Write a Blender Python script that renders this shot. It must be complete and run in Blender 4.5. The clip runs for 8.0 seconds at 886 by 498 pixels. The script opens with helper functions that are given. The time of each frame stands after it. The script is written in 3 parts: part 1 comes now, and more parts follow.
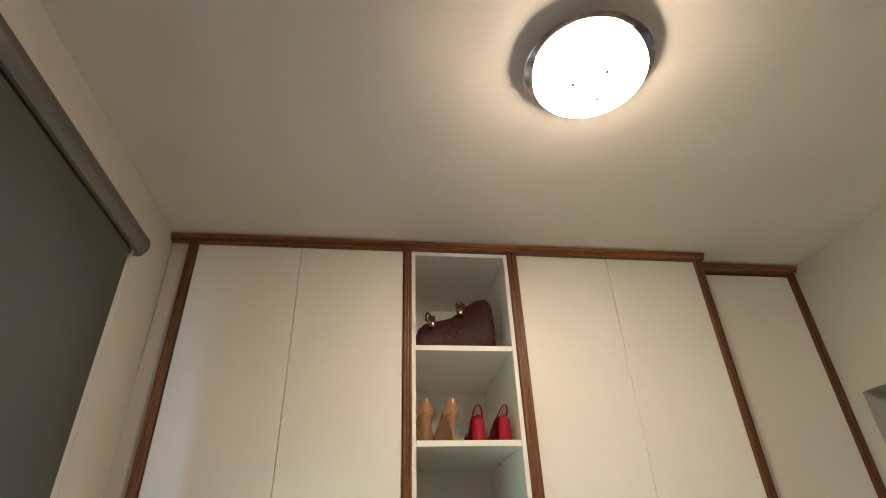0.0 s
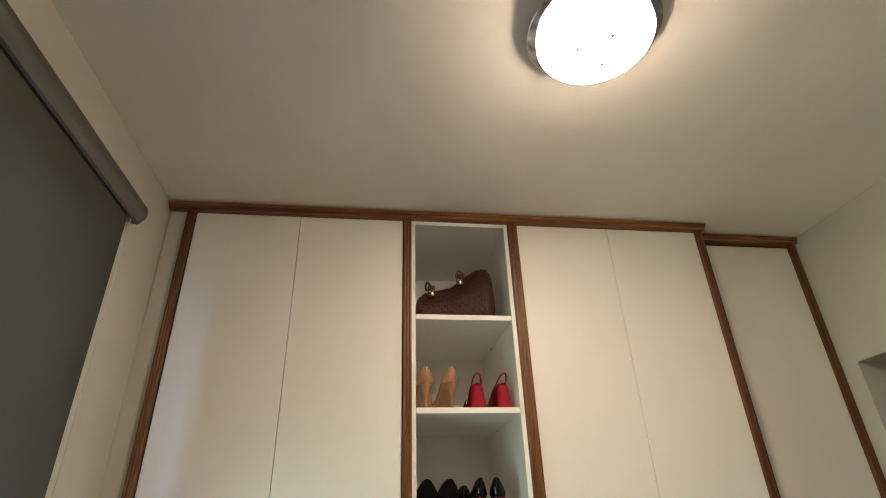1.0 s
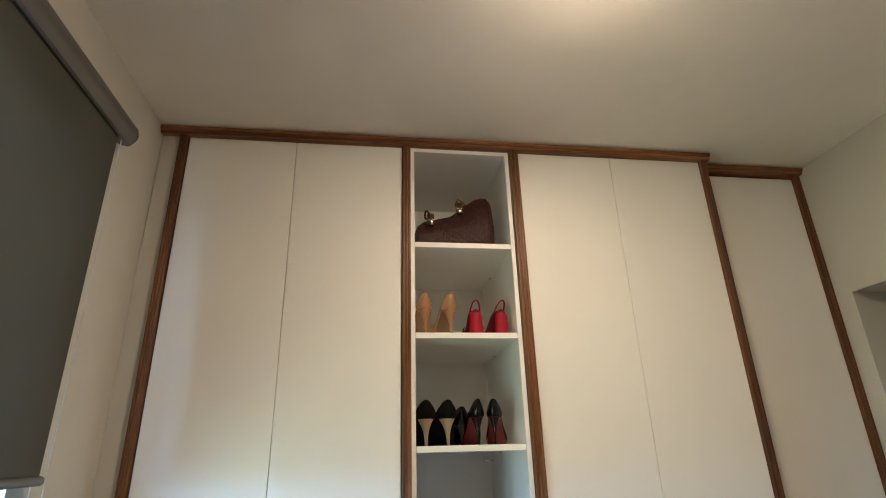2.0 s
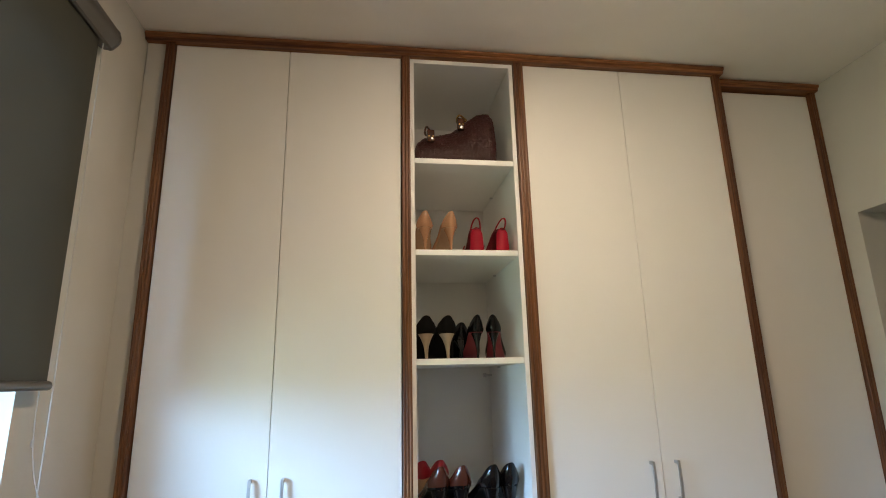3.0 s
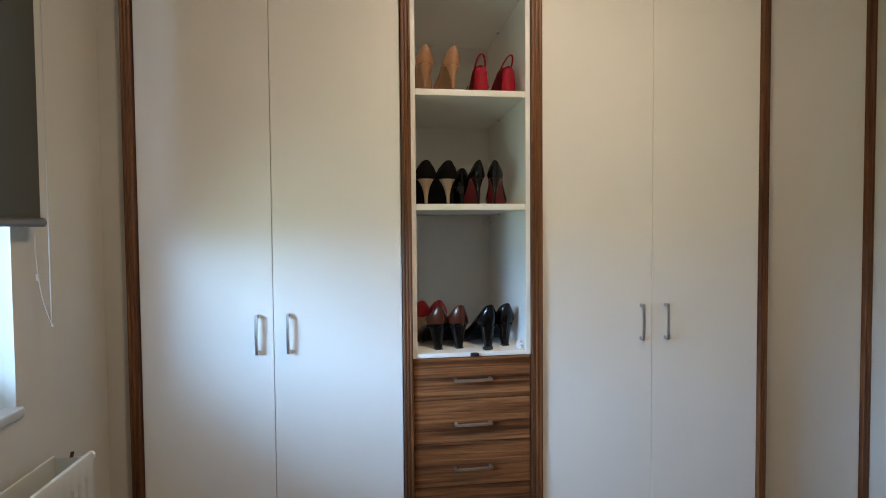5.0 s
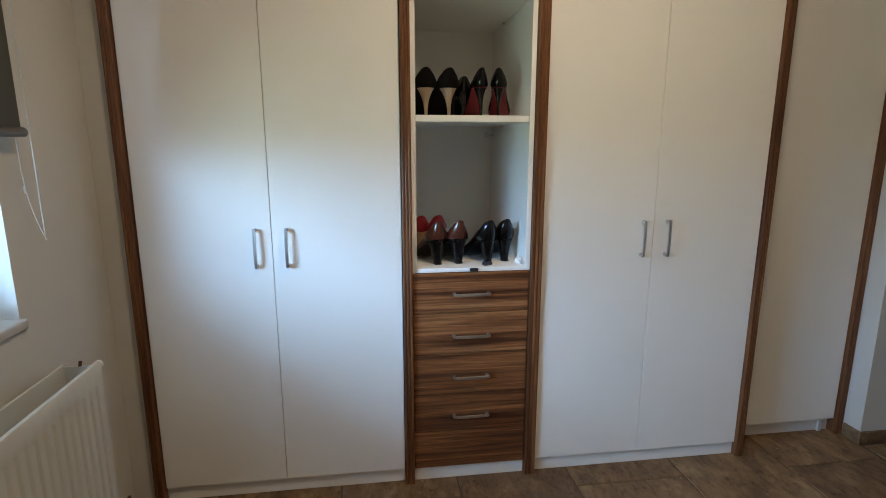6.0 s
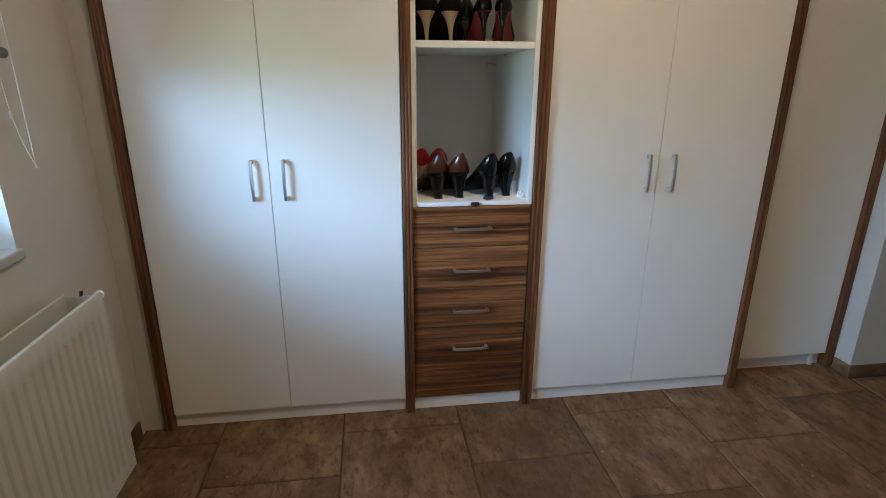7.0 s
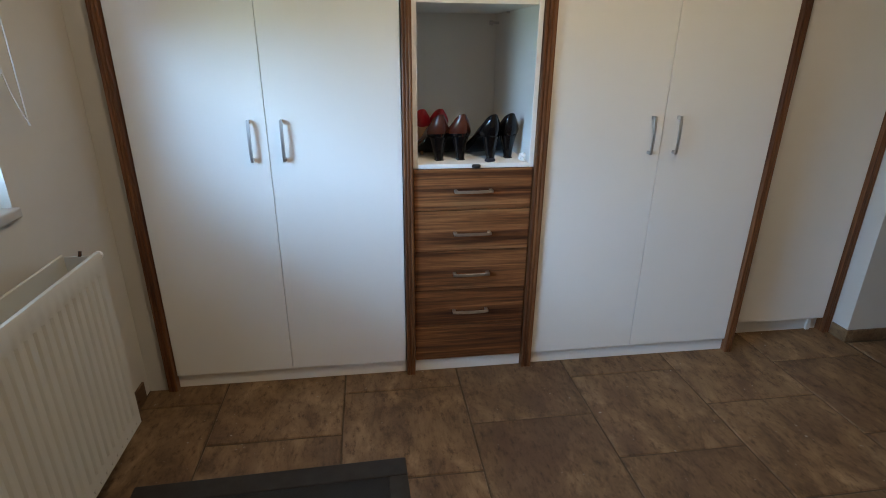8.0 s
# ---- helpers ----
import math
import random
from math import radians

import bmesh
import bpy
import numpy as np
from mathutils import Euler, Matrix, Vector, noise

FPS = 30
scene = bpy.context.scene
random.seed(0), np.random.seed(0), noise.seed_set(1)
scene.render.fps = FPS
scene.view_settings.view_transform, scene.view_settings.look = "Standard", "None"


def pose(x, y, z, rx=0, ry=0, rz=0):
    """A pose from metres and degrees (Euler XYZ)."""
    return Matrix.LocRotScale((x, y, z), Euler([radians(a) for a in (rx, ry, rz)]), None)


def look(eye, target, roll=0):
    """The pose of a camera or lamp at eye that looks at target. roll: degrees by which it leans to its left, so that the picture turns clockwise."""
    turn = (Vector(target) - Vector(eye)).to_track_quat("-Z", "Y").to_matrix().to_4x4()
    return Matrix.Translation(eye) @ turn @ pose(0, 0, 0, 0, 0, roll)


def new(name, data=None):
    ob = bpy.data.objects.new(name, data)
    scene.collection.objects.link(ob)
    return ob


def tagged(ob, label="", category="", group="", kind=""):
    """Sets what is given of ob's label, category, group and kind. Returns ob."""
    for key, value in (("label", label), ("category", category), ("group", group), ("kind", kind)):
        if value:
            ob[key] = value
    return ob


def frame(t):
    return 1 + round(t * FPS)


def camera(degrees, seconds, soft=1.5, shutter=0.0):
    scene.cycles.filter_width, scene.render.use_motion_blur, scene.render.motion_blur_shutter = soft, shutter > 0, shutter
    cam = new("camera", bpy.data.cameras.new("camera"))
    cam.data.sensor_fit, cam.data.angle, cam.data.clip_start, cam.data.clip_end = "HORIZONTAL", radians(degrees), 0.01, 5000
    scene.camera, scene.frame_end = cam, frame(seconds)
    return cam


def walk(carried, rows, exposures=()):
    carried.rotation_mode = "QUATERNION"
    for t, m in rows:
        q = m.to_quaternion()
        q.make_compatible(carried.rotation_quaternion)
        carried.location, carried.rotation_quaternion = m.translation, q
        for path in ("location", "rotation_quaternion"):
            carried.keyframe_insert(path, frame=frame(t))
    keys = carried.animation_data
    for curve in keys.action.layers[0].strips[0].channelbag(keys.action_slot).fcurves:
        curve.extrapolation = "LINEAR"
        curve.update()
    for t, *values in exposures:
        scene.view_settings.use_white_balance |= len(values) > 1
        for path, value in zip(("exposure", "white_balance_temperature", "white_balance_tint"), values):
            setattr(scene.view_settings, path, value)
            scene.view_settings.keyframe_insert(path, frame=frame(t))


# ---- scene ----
cam = camera(80.0, 8.0, soft=1.0)
PATH = [
    (0, (0.761, -2.039, 1.396), (1.005, -0.343, 2.428), -2.1),
    (0.5, (0.758, -2.035, 1.396), (1.006, -0.324, 2.401), -2.1),
    (1, (0.758, -2.026, 1.395), (1.01, -0.277, 2.332), -1.9),
    (1.5, (0.757, -2.011, 1.384), (1.016, -0.216, 2.226), -1.7),
    (3, (0.759, -1.938, 1.321), (1.031, -0.015, 1.8), -1.3),
    (3.5, (0.762, -1.925, 1.312), (1.033, 0.023, 1.672), -1.1),
    (4, (0.763, -1.908, 1.31), (1.036, 0.062, 1.521), -0.9),
    (4.5, (0.766, -1.894, 1.294), (1.037, 0.086, 1.38), -0.7),
    (6, (0.771, -1.844, 1.303), (1.036, 0.099, 0.906), -0.0),
    (6.5, (0.767, -1.833, 1.291), (1.033, 0.082, 0.777), 0.2),
    (7, (0.768, -1.829, 1.273), (1.029, 0.057, 0.661), 0.3),
    (7.5, (0.765, -1.825, 1.261), (1.026, 0.036, 0.576), 0.4),
    (8, (0.765, -1.824, 1.251), (1.023, 0.022, 0.526), 0.5),
]
walk(cam, [(t, look(eye, target, roll)) for t, eye, target, roll in PATH], [(0.0, 0.16), (1.5, 0.13), (3.0, 0.02), (4.5, -0.20), (6.5, -0.33), (8.0, -0.36)])

# ---- world, daylight and exposure ----
world = bpy.data.worlds.new("sky")
scene.world = world
world.use_nodes = True
sky = world.node_tree.nodes.new("ShaderNodeTexSky")
sky.sky_type, sky.sun_disc = "NISHITA", False
sky.sun_elevation, sky.sun_rotation = radians(48), radians(120)
world.node_tree.nodes["Background"].inputs["Strength"].default_value = 0.10
world.node_tree.links.new(sky.outputs[0], world.node_tree.nodes["Background"].inputs["Color"])
sun = new("sun", bpy.data.lights.new("sun", "SUN"))
sun.data.energy, sun.data.angle, sun.data.color = 2.0, radians(0.5), (1.0, 0.95, 0.88)
sun.matrix_world = look((6, -3.5, 8), (0, 0, 0))
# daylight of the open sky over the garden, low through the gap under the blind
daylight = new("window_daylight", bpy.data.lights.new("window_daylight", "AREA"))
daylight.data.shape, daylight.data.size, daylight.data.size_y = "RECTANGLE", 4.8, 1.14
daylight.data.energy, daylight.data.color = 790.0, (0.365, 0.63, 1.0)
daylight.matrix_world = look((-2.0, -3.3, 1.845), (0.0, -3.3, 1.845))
# sunlit lawn below it
lawn_light = new("lawn_daylight", bpy.data.lights.new("lawn_daylight", "AREA"))
lawn_light.data.shape, lawn_light.data.size, lawn_light.data.size_y = "RECTANGLE", 3.6, 1.6
lawn_light.data.energy, lawn_light.data.color = 120.0, (0.70, 0.95, 0.60)
lawn_light.matrix_world = look((-2.0, -2.4, 0.45), (0.0, -2.4, 0.45))
scene.view_settings.exposure = 0.0


# ---- building helpers ----
def thing(name, x=0.0, y=0.0, z=0.0, rz=0.0, label="", category="", group="", kind=""):
    ob = new(name)
    ob.empty_display_size = 0.05
    ob.matrix_basis = pose(x, y, z, 0, 0, rz)
    return tagged(ob, label, category, group, kind)


def mesh_of(name, bm, material, smooth=True):
    bmesh.ops.recalc_face_normals(bm, faces=bm.faces[:])
    me = bpy.data.meshes.new(name)
    if smooth:
        # large flat faces keep their own normal beside narrow bevels
        for f in bm.faces:
            f.smooth = True
        for e in bm.edges:
            if len(e.link_faces) == 2:
                turn = e.calc_face_angle(0.0)
                small, large = sorted(f.calc_area() for f in e.link_faces)
                e.smooth = not (turn > radians(32) or (turn > radians(4) and large > 25 * small))
    bm.to_mesh(me)
    bm.free()
    for m in material if isinstance(material, (list, tuple)) else [material]:
        me.materials.append(m)
    return me


def part(name, bm, material, parent, label="", smooth=True):
    ob = new(name, mesh_of(name, bm, material, smooth))
    ob.parent = parent
    return tagged(ob, label)


def setting(name, bm, material, label="", category="", smooth=True):
    ob = new(name, mesh_of(name, bm, material, smooth))
    return tagged(ob, label, category, "", "structure")


def block(a, b, bevel=0.0, segments=2, bm=None):
    """A box from corner a to corner b with rounded edges."""
    one = bmesh.new()
    bmesh.ops.create_cube(one, size=1)
    for v in one.verts:
        v.co = Vector([(a[i] + b[i]) / 2 + v.co[i] * (b[i] - a[i]) for i in range(3)])
    if bevel:
        bmesh.ops.bevel(one, geom=one.edges[:], offset=bevel, segments=segments, affect="EDGES", profile=0.5)
    return one if bm is None else merged(bm, one)


def merged(bm, other):
    me = bpy.data.meshes.new("merge")
    other.to_mesh(me)
    other.free()
    bm.from_mesh(me)
    bpy.data.meshes.remove(me)
    return bm


def loft(rings, closed=True, caps=True, bm=None):
    """Skin rings of equally many points."""
    bm = bm or bmesh.new()
    made = [[bm.verts.new(p) for p in ring] for ring in rings]
    n = len(made[0])
    for a, b in zip(made, made[1:]):
        for i in range(n if closed else n - 1):
            k = (i + 1) % n
            bm.faces.new((a[i], a[k], b[k], b[i]))
    if caps and closed:
        bm.faces.new(made[0][::-1])
        bm.faces.new(made[-1])
    return bm


def tube(points, radius, sides=8, bm=None, flat=1.0):
    """A rod of round section along points; radius may be a list."""
    pts = [Vector(p) for p in points]
    rings = []
    ref = Vector((0, 0, 1))
    for i, p in enumerate(pts):
        d = (pts[min(i + 1, len(pts) - 1)] - pts[max(i - 1, 0)]).normalized()
        if abs(d.dot(ref)) > 0.95:
            ref = Vector((1, 0, 0)) if abs(d.x) < 0.9 else Vector((0, 1, 0))
        u = d.cross(ref).normalized()
        v = d.cross(u).normalized()
        ref = -v if v.dot(ref) < 0 else v
        r = radius[i] if isinstance(radius, (list, tuple)) else radius
        rings.append([p + u * math.cos(a) * r + v * math.sin(a) * r * flat for a in (2 * math.pi * k / sides for k in range(sides))])
    return loft(rings, bm=bm)


def lathe(profile, sides=48, cx=0.0, cy=0.0, bm=None, caps=True):
    """Turn (radius, z) pairs about a vertical axis."""
    rings = [[(cx + r * math.cos(2 * math.pi * k / sides), cy + r * math.sin(2 * math.pi * k / sides), z) for k in range(sides)] for r, z in profile]
    return loft(rings, bm=bm, caps=caps)


def extrude_z(outline, z0, z1, bm=None):
    return loft([[(x, y, z0) for x, y in outline], [(x, y, z1) for x, y in outline]], bm=bm)


def extrude_x(outline, x0, x1, bm=None):
    return loft([[(x0, y, z) for y, z in outline], [(x1, y, z) for y, z in outline]], bm=bm)


# ---- materials ----
def material(name, color=(0.8, 0.8, 0.8), rough=0.5, metal=0.0, spec=0.5, coat=0.0):
    m = bpy.data.materials.new(name)
    m.use_nodes = True
    b = m.node_tree.nodes["Principled BSDF"]
    b.inputs["Base Color"].default_value = (*color, 1)
    b.inputs["Roughness"].default_value = rough
    b.inputs["Metallic"].default_value = metal
    b.inputs["Specular IOR Level"].default_value = spec
    b.inputs["Coat Weight"].default_value = coat
    return m


class Nodes:
    """Short cuts for one material's nodes."""

    def __init__(self, m):
        self.t = m.node_tree
        self.b = self.t.nodes["Principled BSDF"]

    def add(self, kind, **inputs):
        n = self.t.nodes.new(kind)
        for key, value in inputs.items():
            n.inputs[key].default_value = value
        return n

    def link(self, a, b):
        self.t.links.new(a, b)

    def coords(self, scale=(1, 1, 1), shift=False):
        tc = self.t.nodes.new("ShaderNodeTexCoord")
        mp = self.t.nodes.new("ShaderNodeMapping")
        mp.inputs["Scale"].default_value = scale
        self.link(tc.outputs["Object"], mp.inputs["Vector"])
        if shift:
            info = self.t.nodes.new("ShaderNodeObjectInfo")
            mul = self.t.nodes.new("ShaderNodeMath")
            mul.operation = "MULTIPLY"
            mul.inputs[1].default_value = 37.0
            self.link(info.outputs["Random"], mul.inputs[0])
            self.link(mul.outputs[0], mp.inputs["Location"])
        return mp.outputs[0]

    def noise(self, vec, scale, detail=4.0, rough=0.55, distortion=0.0):
        n = self.add("ShaderNodeTexNoise", Scale=scale, Detail=detail, Roughness=rough, Distortion=distortion)
        self.link(vec, n.inputs["Vector"])
        return n.outputs["Fac"]

    def ramp(self, fac, stops):
        r = self.t.nodes.new("ShaderNodeValToRGB")
        while len(r.color_ramp.elements) < len(stops):
            r.color_ramp.elements.new(0.5)
        for e, (p, c) in zip(r.color_ramp.elements, stops):
            e.position, e.color = p, (*c, 1) if len(c) == 3 else c
        self.link(fac, r.inputs["Fac"])
        return r.outputs["Color"]

    def mix(self, a, b, fac, mode="MIX"):
        n = self.t.nodes.new("ShaderNodeMix")
        n.data_type, n.blend_type = "RGBA", mode
        for sock, value in ((n.inputs[0], fac), (n.inputs[6], a), (n.inputs[7], b)):
            if isinstance(value, bpy.types.NodeSocket):
                self.link(value, sock)
            else:
                sock.default_value = value if not isinstance(value, tuple) else (*value, 1)
        return n.outputs[2]

    def scale(self, fac, lo, hi):
        n = self.add("ShaderNodeMapRange")
        n.inputs["To Min"].default_value, n.inputs["To Max"].default_value = lo, hi
        self.link(fac, n.inputs["Value"])
        return n.outputs[0]

    def bump(self, fac, strength, distance=0.001, under=None):
        n = self.add("ShaderNodeBump", Strength=strength, Distance=distance)
        self.link(fac, n.inputs["Height"])
        if under is not None:
            self.link(under, n.inputs["Normal"])
        self.link(n.outputs[0], self.b.inputs["Normal"])
        return n.outputs[0]

    def color(self, c):
        self.link(c, self.b.inputs["Base Color"])

    def rough(self, fac, lo, hi):
        self.link(self.scale(fac, lo, hi), self.b.inputs["Roughness"])


def plaster(name, tone, dirt, rough=0.75, swell=0.02):
    m = material(name, tone, rough, spec=0.25)
    n = Nodes(m)
    v = n.coords()
    big = n.noise(v, 1.6, 5.0, 0.6)
    n.color(n.ramp(big, [(0.3, dirt), (0.6, tone), (0.8, tone)]))
    fine = n.noise(v, 130.0, 3.0)
    roll = n.noise(v, 9.0, 3.0)
    wave = n.noise(v, 2.6, 2.0)
    n.bump(fine, 0.18, 0.001, n.bump(roll, 0.28, 0.005, n.bump(wave, 0.35, swell)))
    return m


def laminate(name, tone, rough=0.42):
    m = material(name, tone, rough, spec=0.45)
    n = Nodes(m)
    v = n.coords()
    weave = n.noise(n.coords((40, 40, 260)), 4.0, 2.0)
    cloud = n.noise(v, 3.0, 3.0)
    n.color(n.ramp(cloud, [(0.3, tuple(c * 0.97 for c in tone)), (0.7, tone)]))
    n.rough(cloud, rough - 0.05, rough + 0.05)
    n.bump(weave, 0.10, 0.0004)
    return m


def walnut(name, grain, rough=0.38, tone=1.0, spread=1.0):
    """grain: scale along x, y, z; small along the grain."""
    m = material(name, (0.2, 0.1, 0.05), rough, spec=0.45)
    n = Nodes(m)
    v = n.coords(grain, shift=True)
    bands = n.noise(v, 1.0, 6.0, 0.62, 0.35)
    fine = n.noise(n.coords(tuple(g * 6 for g in grain), shift=True), 1.0, 4.0, 0.7)
    base = n.ramp(bands, [(0.52 + (p - 0.52) * spread, tuple(c * tone for c in rgb)) for p, rgb in ((0.32, (0.030, 0.010, 0.005)), (0.44, (0.098, 0.034, 0.013)), (0.54, (0.195, 0.076, 0.027)), (0.68, (0.330, 0.150, 0.060)))])
    pores = n.ramp(fine, [(0.38, (0.45, 0.42, 0.4)), (0.56, (1.0, 1.0, 1.0))])
    n.color(n.mix(base, pores, 0.75, "MULTIPLY"))
    n.rough(fine, rough + 0.08, rough - 0.06)
    n.bump(fine, 0.15, 0.0005)
    return m


def leather(name, tone, rough=0.3, grain=0.1, coat=0.0, spec=0.5):
    m = material(name, tone, rough, spec=spec, coat=coat)
    n = Nodes(m)
    v = n.coords()
    cloud = n.noise(v, 28.0, 3.0)
    n.color(n.ramp(cloud, [(0.3, tuple(c * 0.8 for c in tone)), (0.7, tone)]))
    n.rough(cloud, max(rough - 0.05, 0.04), rough + 0.08)
    n.bump(n.noise(v, 600.0, 2.0), grain, 0.0004)
    return m


# toned below white paint, standing in for darkening towards the view's edges
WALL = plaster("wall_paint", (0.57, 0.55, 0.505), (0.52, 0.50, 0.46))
CEILING = plaster("ceiling_paint", (0.90, 0.865, 0.81), (0.86, 0.825, 0.77), 0.8, 0.07)
# unseen south wall, brighter than the others to bounce light onto the ceiling
BOUNCE_WHITE = plaster("bounce_wall_paint", (0.86, 0.83, 0.78), (0.82, 0.79, 0.74))
WHITE = laminate("white_laminate", (0.82, 0.81, 0.78), 0.4)
SHELF_WHITE = laminate("white_shelf_board", (0.87, 0.87, 0.85), 0.5)
WALNUT_UP = walnut("walnut_upright", (30, 30, 1.3), 0.4, 0.95, 1.8)
WALNUT_ACROSS = walnut("walnut_across", (1.2, 50, 40), 0.36, 1.15)
# same walnut as the posts, lamp light on the cornice put into its tone
WALNUT_CROWN_LIT = walnut("walnut_cornice_lit", (1.8, 60, 60), 0.38, 1.5, 1.4)
PLASTIC = material("white_plastic", (0.78, 0.77, 0.73), 0.4)
# enamel darker than its cream white, shade of the low corner put into the colour
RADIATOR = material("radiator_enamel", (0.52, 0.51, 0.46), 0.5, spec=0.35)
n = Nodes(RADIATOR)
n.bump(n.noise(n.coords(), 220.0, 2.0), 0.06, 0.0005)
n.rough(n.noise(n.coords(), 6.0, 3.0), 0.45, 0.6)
SILL = plaster("grey_stone_board", (0.46, 0.46, 0.45), (0.38, 0.38, 0.37), 0.5)
STEEL = material("brushed_steel", (0.56, 0.56, 0.57), 0.33, 1.0)
n = Nodes(STEEL)
n.bump(n.noise(n.coords((900, 900, 30)), 1.0, 2.0), 0.12, 0.0002)
n.rough(n.noise(n.coords(), 60.0, 3.0), 0.28, 0.42)
CHAIN = material("grey_white_plastic", (0.52, 0.51, 0.49), 0.4)
CHROME = material("chrome", (0.72, 0.72, 0.74), 0.08, 1.0)
n = Nodes(CHROME)
n.rough(n.noise(n.coords(), 40.0, 4.0), 0.04, 0.2)
PLATE = material("bubbled_chrome", (0.4, 0.4, 0.42), 0.12, 1.0)
n = Nodes(PLATE)
spots = n.noise(n.coords(), 42.0, 2.0, 0.5)
n.color(n.ramp(spots, [(0.54, (0.60, 0.60, 0.63)), (0.60, (0.74, 0.74, 0.76)), (0.65, (0.95, 0.95, 0.95))]))
n.bump(n.ramp(spots, [(0.60, (0, 0, 0)), (0.67, (1, 1, 1))]), 0.1, 0.001)
SCREW = material("dark_screw_cap", (0.05, 0.045, 0.04), 0.4)
BRASS = material("brass", (0.62, 0.42, 0.17), 0.25, 1.0)
BLACK_PLASTIC = material("black_plastic", (0.015, 0.015, 0.016), 0.4)
ALU = material("grey_aluminium", (0.17, 0.165, 0.16), 0.38, 0.8)
FABRIC = material("grey_blind_fabric", (0.15, 0.15, 0.14), 0.85, spec=0.15)
n = Nodes(FABRIC)
n.bump(n.noise(n.coords((1, 500, 500)), 1.0, 1.0), 0.2, 0.0005)
n.color(n.ramp(n.noise(n.coords(), 2.5, 3.0), [(0.3, (0.140, 0.138, 0.118)), (0.7, (0.165, 0.162, 0.140))]))
through_cloth = n.add("ShaderNodeBsdfTranslucent", Color=(0.075, 0.078, 0.072, 1))
both = n.add("ShaderNodeMixShader", Fac=0.5)
n.link(n.b.outputs[0], both.inputs[1])
n.link(through_cloth.outputs[0], both.inputs[2])
n.link(both.outputs[0], n.t.nodes["Material Output"].inputs["Surface"])
GLASS = material("window_glass", (1, 1, 1), 0.0)
GLASS.node_tree.nodes["Principled BSDF"].inputs["Transmission Weight"].default_value = 1.0
GLASS.node_tree.nodes["Principled BSDF"].inputs["IOR"].default_value = 1.45
OPAL = material("lit_opal_glass", (0.9, 0.9, 0.88), 0.25)
n = Nodes(OPAL)
n.b.inputs["Emission Color"].default_value = (1.0, 0.79, 0.56, 1)
n.b.inputs["Emission Strength"].default_value = 86.0
OPAL_RIM = material("dim_opal_glass", (0.9, 0.88, 0.82), 0.25)
n = Nodes(OPAL_RIM)
n.b.inputs["Emission Color"].default_value = (1.0, 0.79, 0.56, 1)
n.b.inputs["Emission Strength"].default_value = 15.0
GROUT = material("dark_grout", (0.07, 0.055, 0.042), 0.9)
n = Nodes(GROUT)
n.bump(n.noise(n.coords(), 180.0, 4.0), 0.5, 0.002)
n.color(n.ramp(n.noise(n.coords(), 14.0, 4.0), [(0.3, (0.055, 0.036, 0.020)), (0.7, (0.095, 0.065, 0.038))]))

TILE = material("brown_stone_tile", (0.16, 0.12, 0.085), 0.5)
n = Nodes(TILE)
v = n.coords((1, 0.5, 1), shift=True)
cloud = n.noise(v, 9.0, 8.0, 0.68, 0.6)
rust = n.noise(n.coords((1, 0.5, 1), shift=True), 5.0, 4.0, 0.6)
pit = n.noise(n.coords((1, 0.45, 1), shift=True), 48.0, 7.0, 0.75)
speck = n.noise(n.coords(shift=True), 60.0, 2.0, 0.5)
base = n.ramp(cloud, [(0.30, (0.072, 0.040, 0.018)), (0.44, (0.150, 0.087, 0.040)), (0.56, (0.215, 0.132, 0.064)), (0.70, (0.320, 0.215, 0.118))])
base = n.mix(base, (0.100, 0.050, 0.027), n.ramp(rust, [(0.50, (0, 0, 0)), (0.72, (0.75, 0.75, 0.75))]))
base = n.mix(base, n.ramp(pit, [(0.35, (0.32, 0.27, 0.23)), (0.42, (0.70, 0.66, 0.62)), (0.52, (1, 1, 1))]), 0.9, "MULTIPLY")
base = n.mix(base, (0.32, 0.29, 0.25), n.ramp(speck, [(0.735, (0, 0, 0)), (0.76, (0.8, 0.8, 0.8))]))
info = n.add("ShaderNodeObjectInfo")
base = n.mix(base, n.ramp(info.outputs["Random"], [(0.0, (0.72, 0.70, 0.70)), (1.0, (1.0, 1.0, 1.0))]), 1.0, "MULTIPLY")
n.color(base)
n.rough(cloud, 0.52, 0.75)
n.bump(pit, 0.45, 0.002, n.bump(n.noise(v, 16.0, 3.0), 0.35, 0.004))

MAT_RIM = material("charcoal_mat_border", (0.025, 0.043, 0.045), 0.8)
n = Nodes(MAT_RIM)
n.bump(n.noise(n.coords(), 400.0, 2.0), 0.5, 0.002)
n.color(n.ramp(n.noise(n.coords(), 20.0, 4.0), [(0.3, (0.016, 0.0145, 0.0145)), (0.7, (0.027, 0.025, 0.024))]))
MAT_PILE = material("black_mat_pile", (0.010, 0.011, 0.013), 0.7)
n = Nodes(MAT_PILE)
n.bump(n.noise(n.coords(), 700.0, 2.0), 0.9, 0.003)

NUDE = leather("nude_patent_leather", (0.41, 0.21, 0.11), 0.16, 0.04, 0.6)
RED = leather("red_leather", (0.34, 0.004, 0.021), 0.55, 0.1, 0.0, 0.25)
DARK_RED = leather("dark_red_leather", (0.22, 0.005, 0.012), 0.35)
RED_SOLE = leather("red_sole", (0.16, 0.004, 0.012), 0.4)
BLACK = leather("black_leather", (0.004, 0.004, 0.005), 0.13, 0.04, 0.1, 0.3)
SUEDE = leather("black_suede", (0.0065, 0.006, 0.006), 0.9, 0.5, 0.0, 0.08)
BEIGE_HEEL = leather("beige_heel_cover", (0.34, 0.26, 0.18), 0.35)
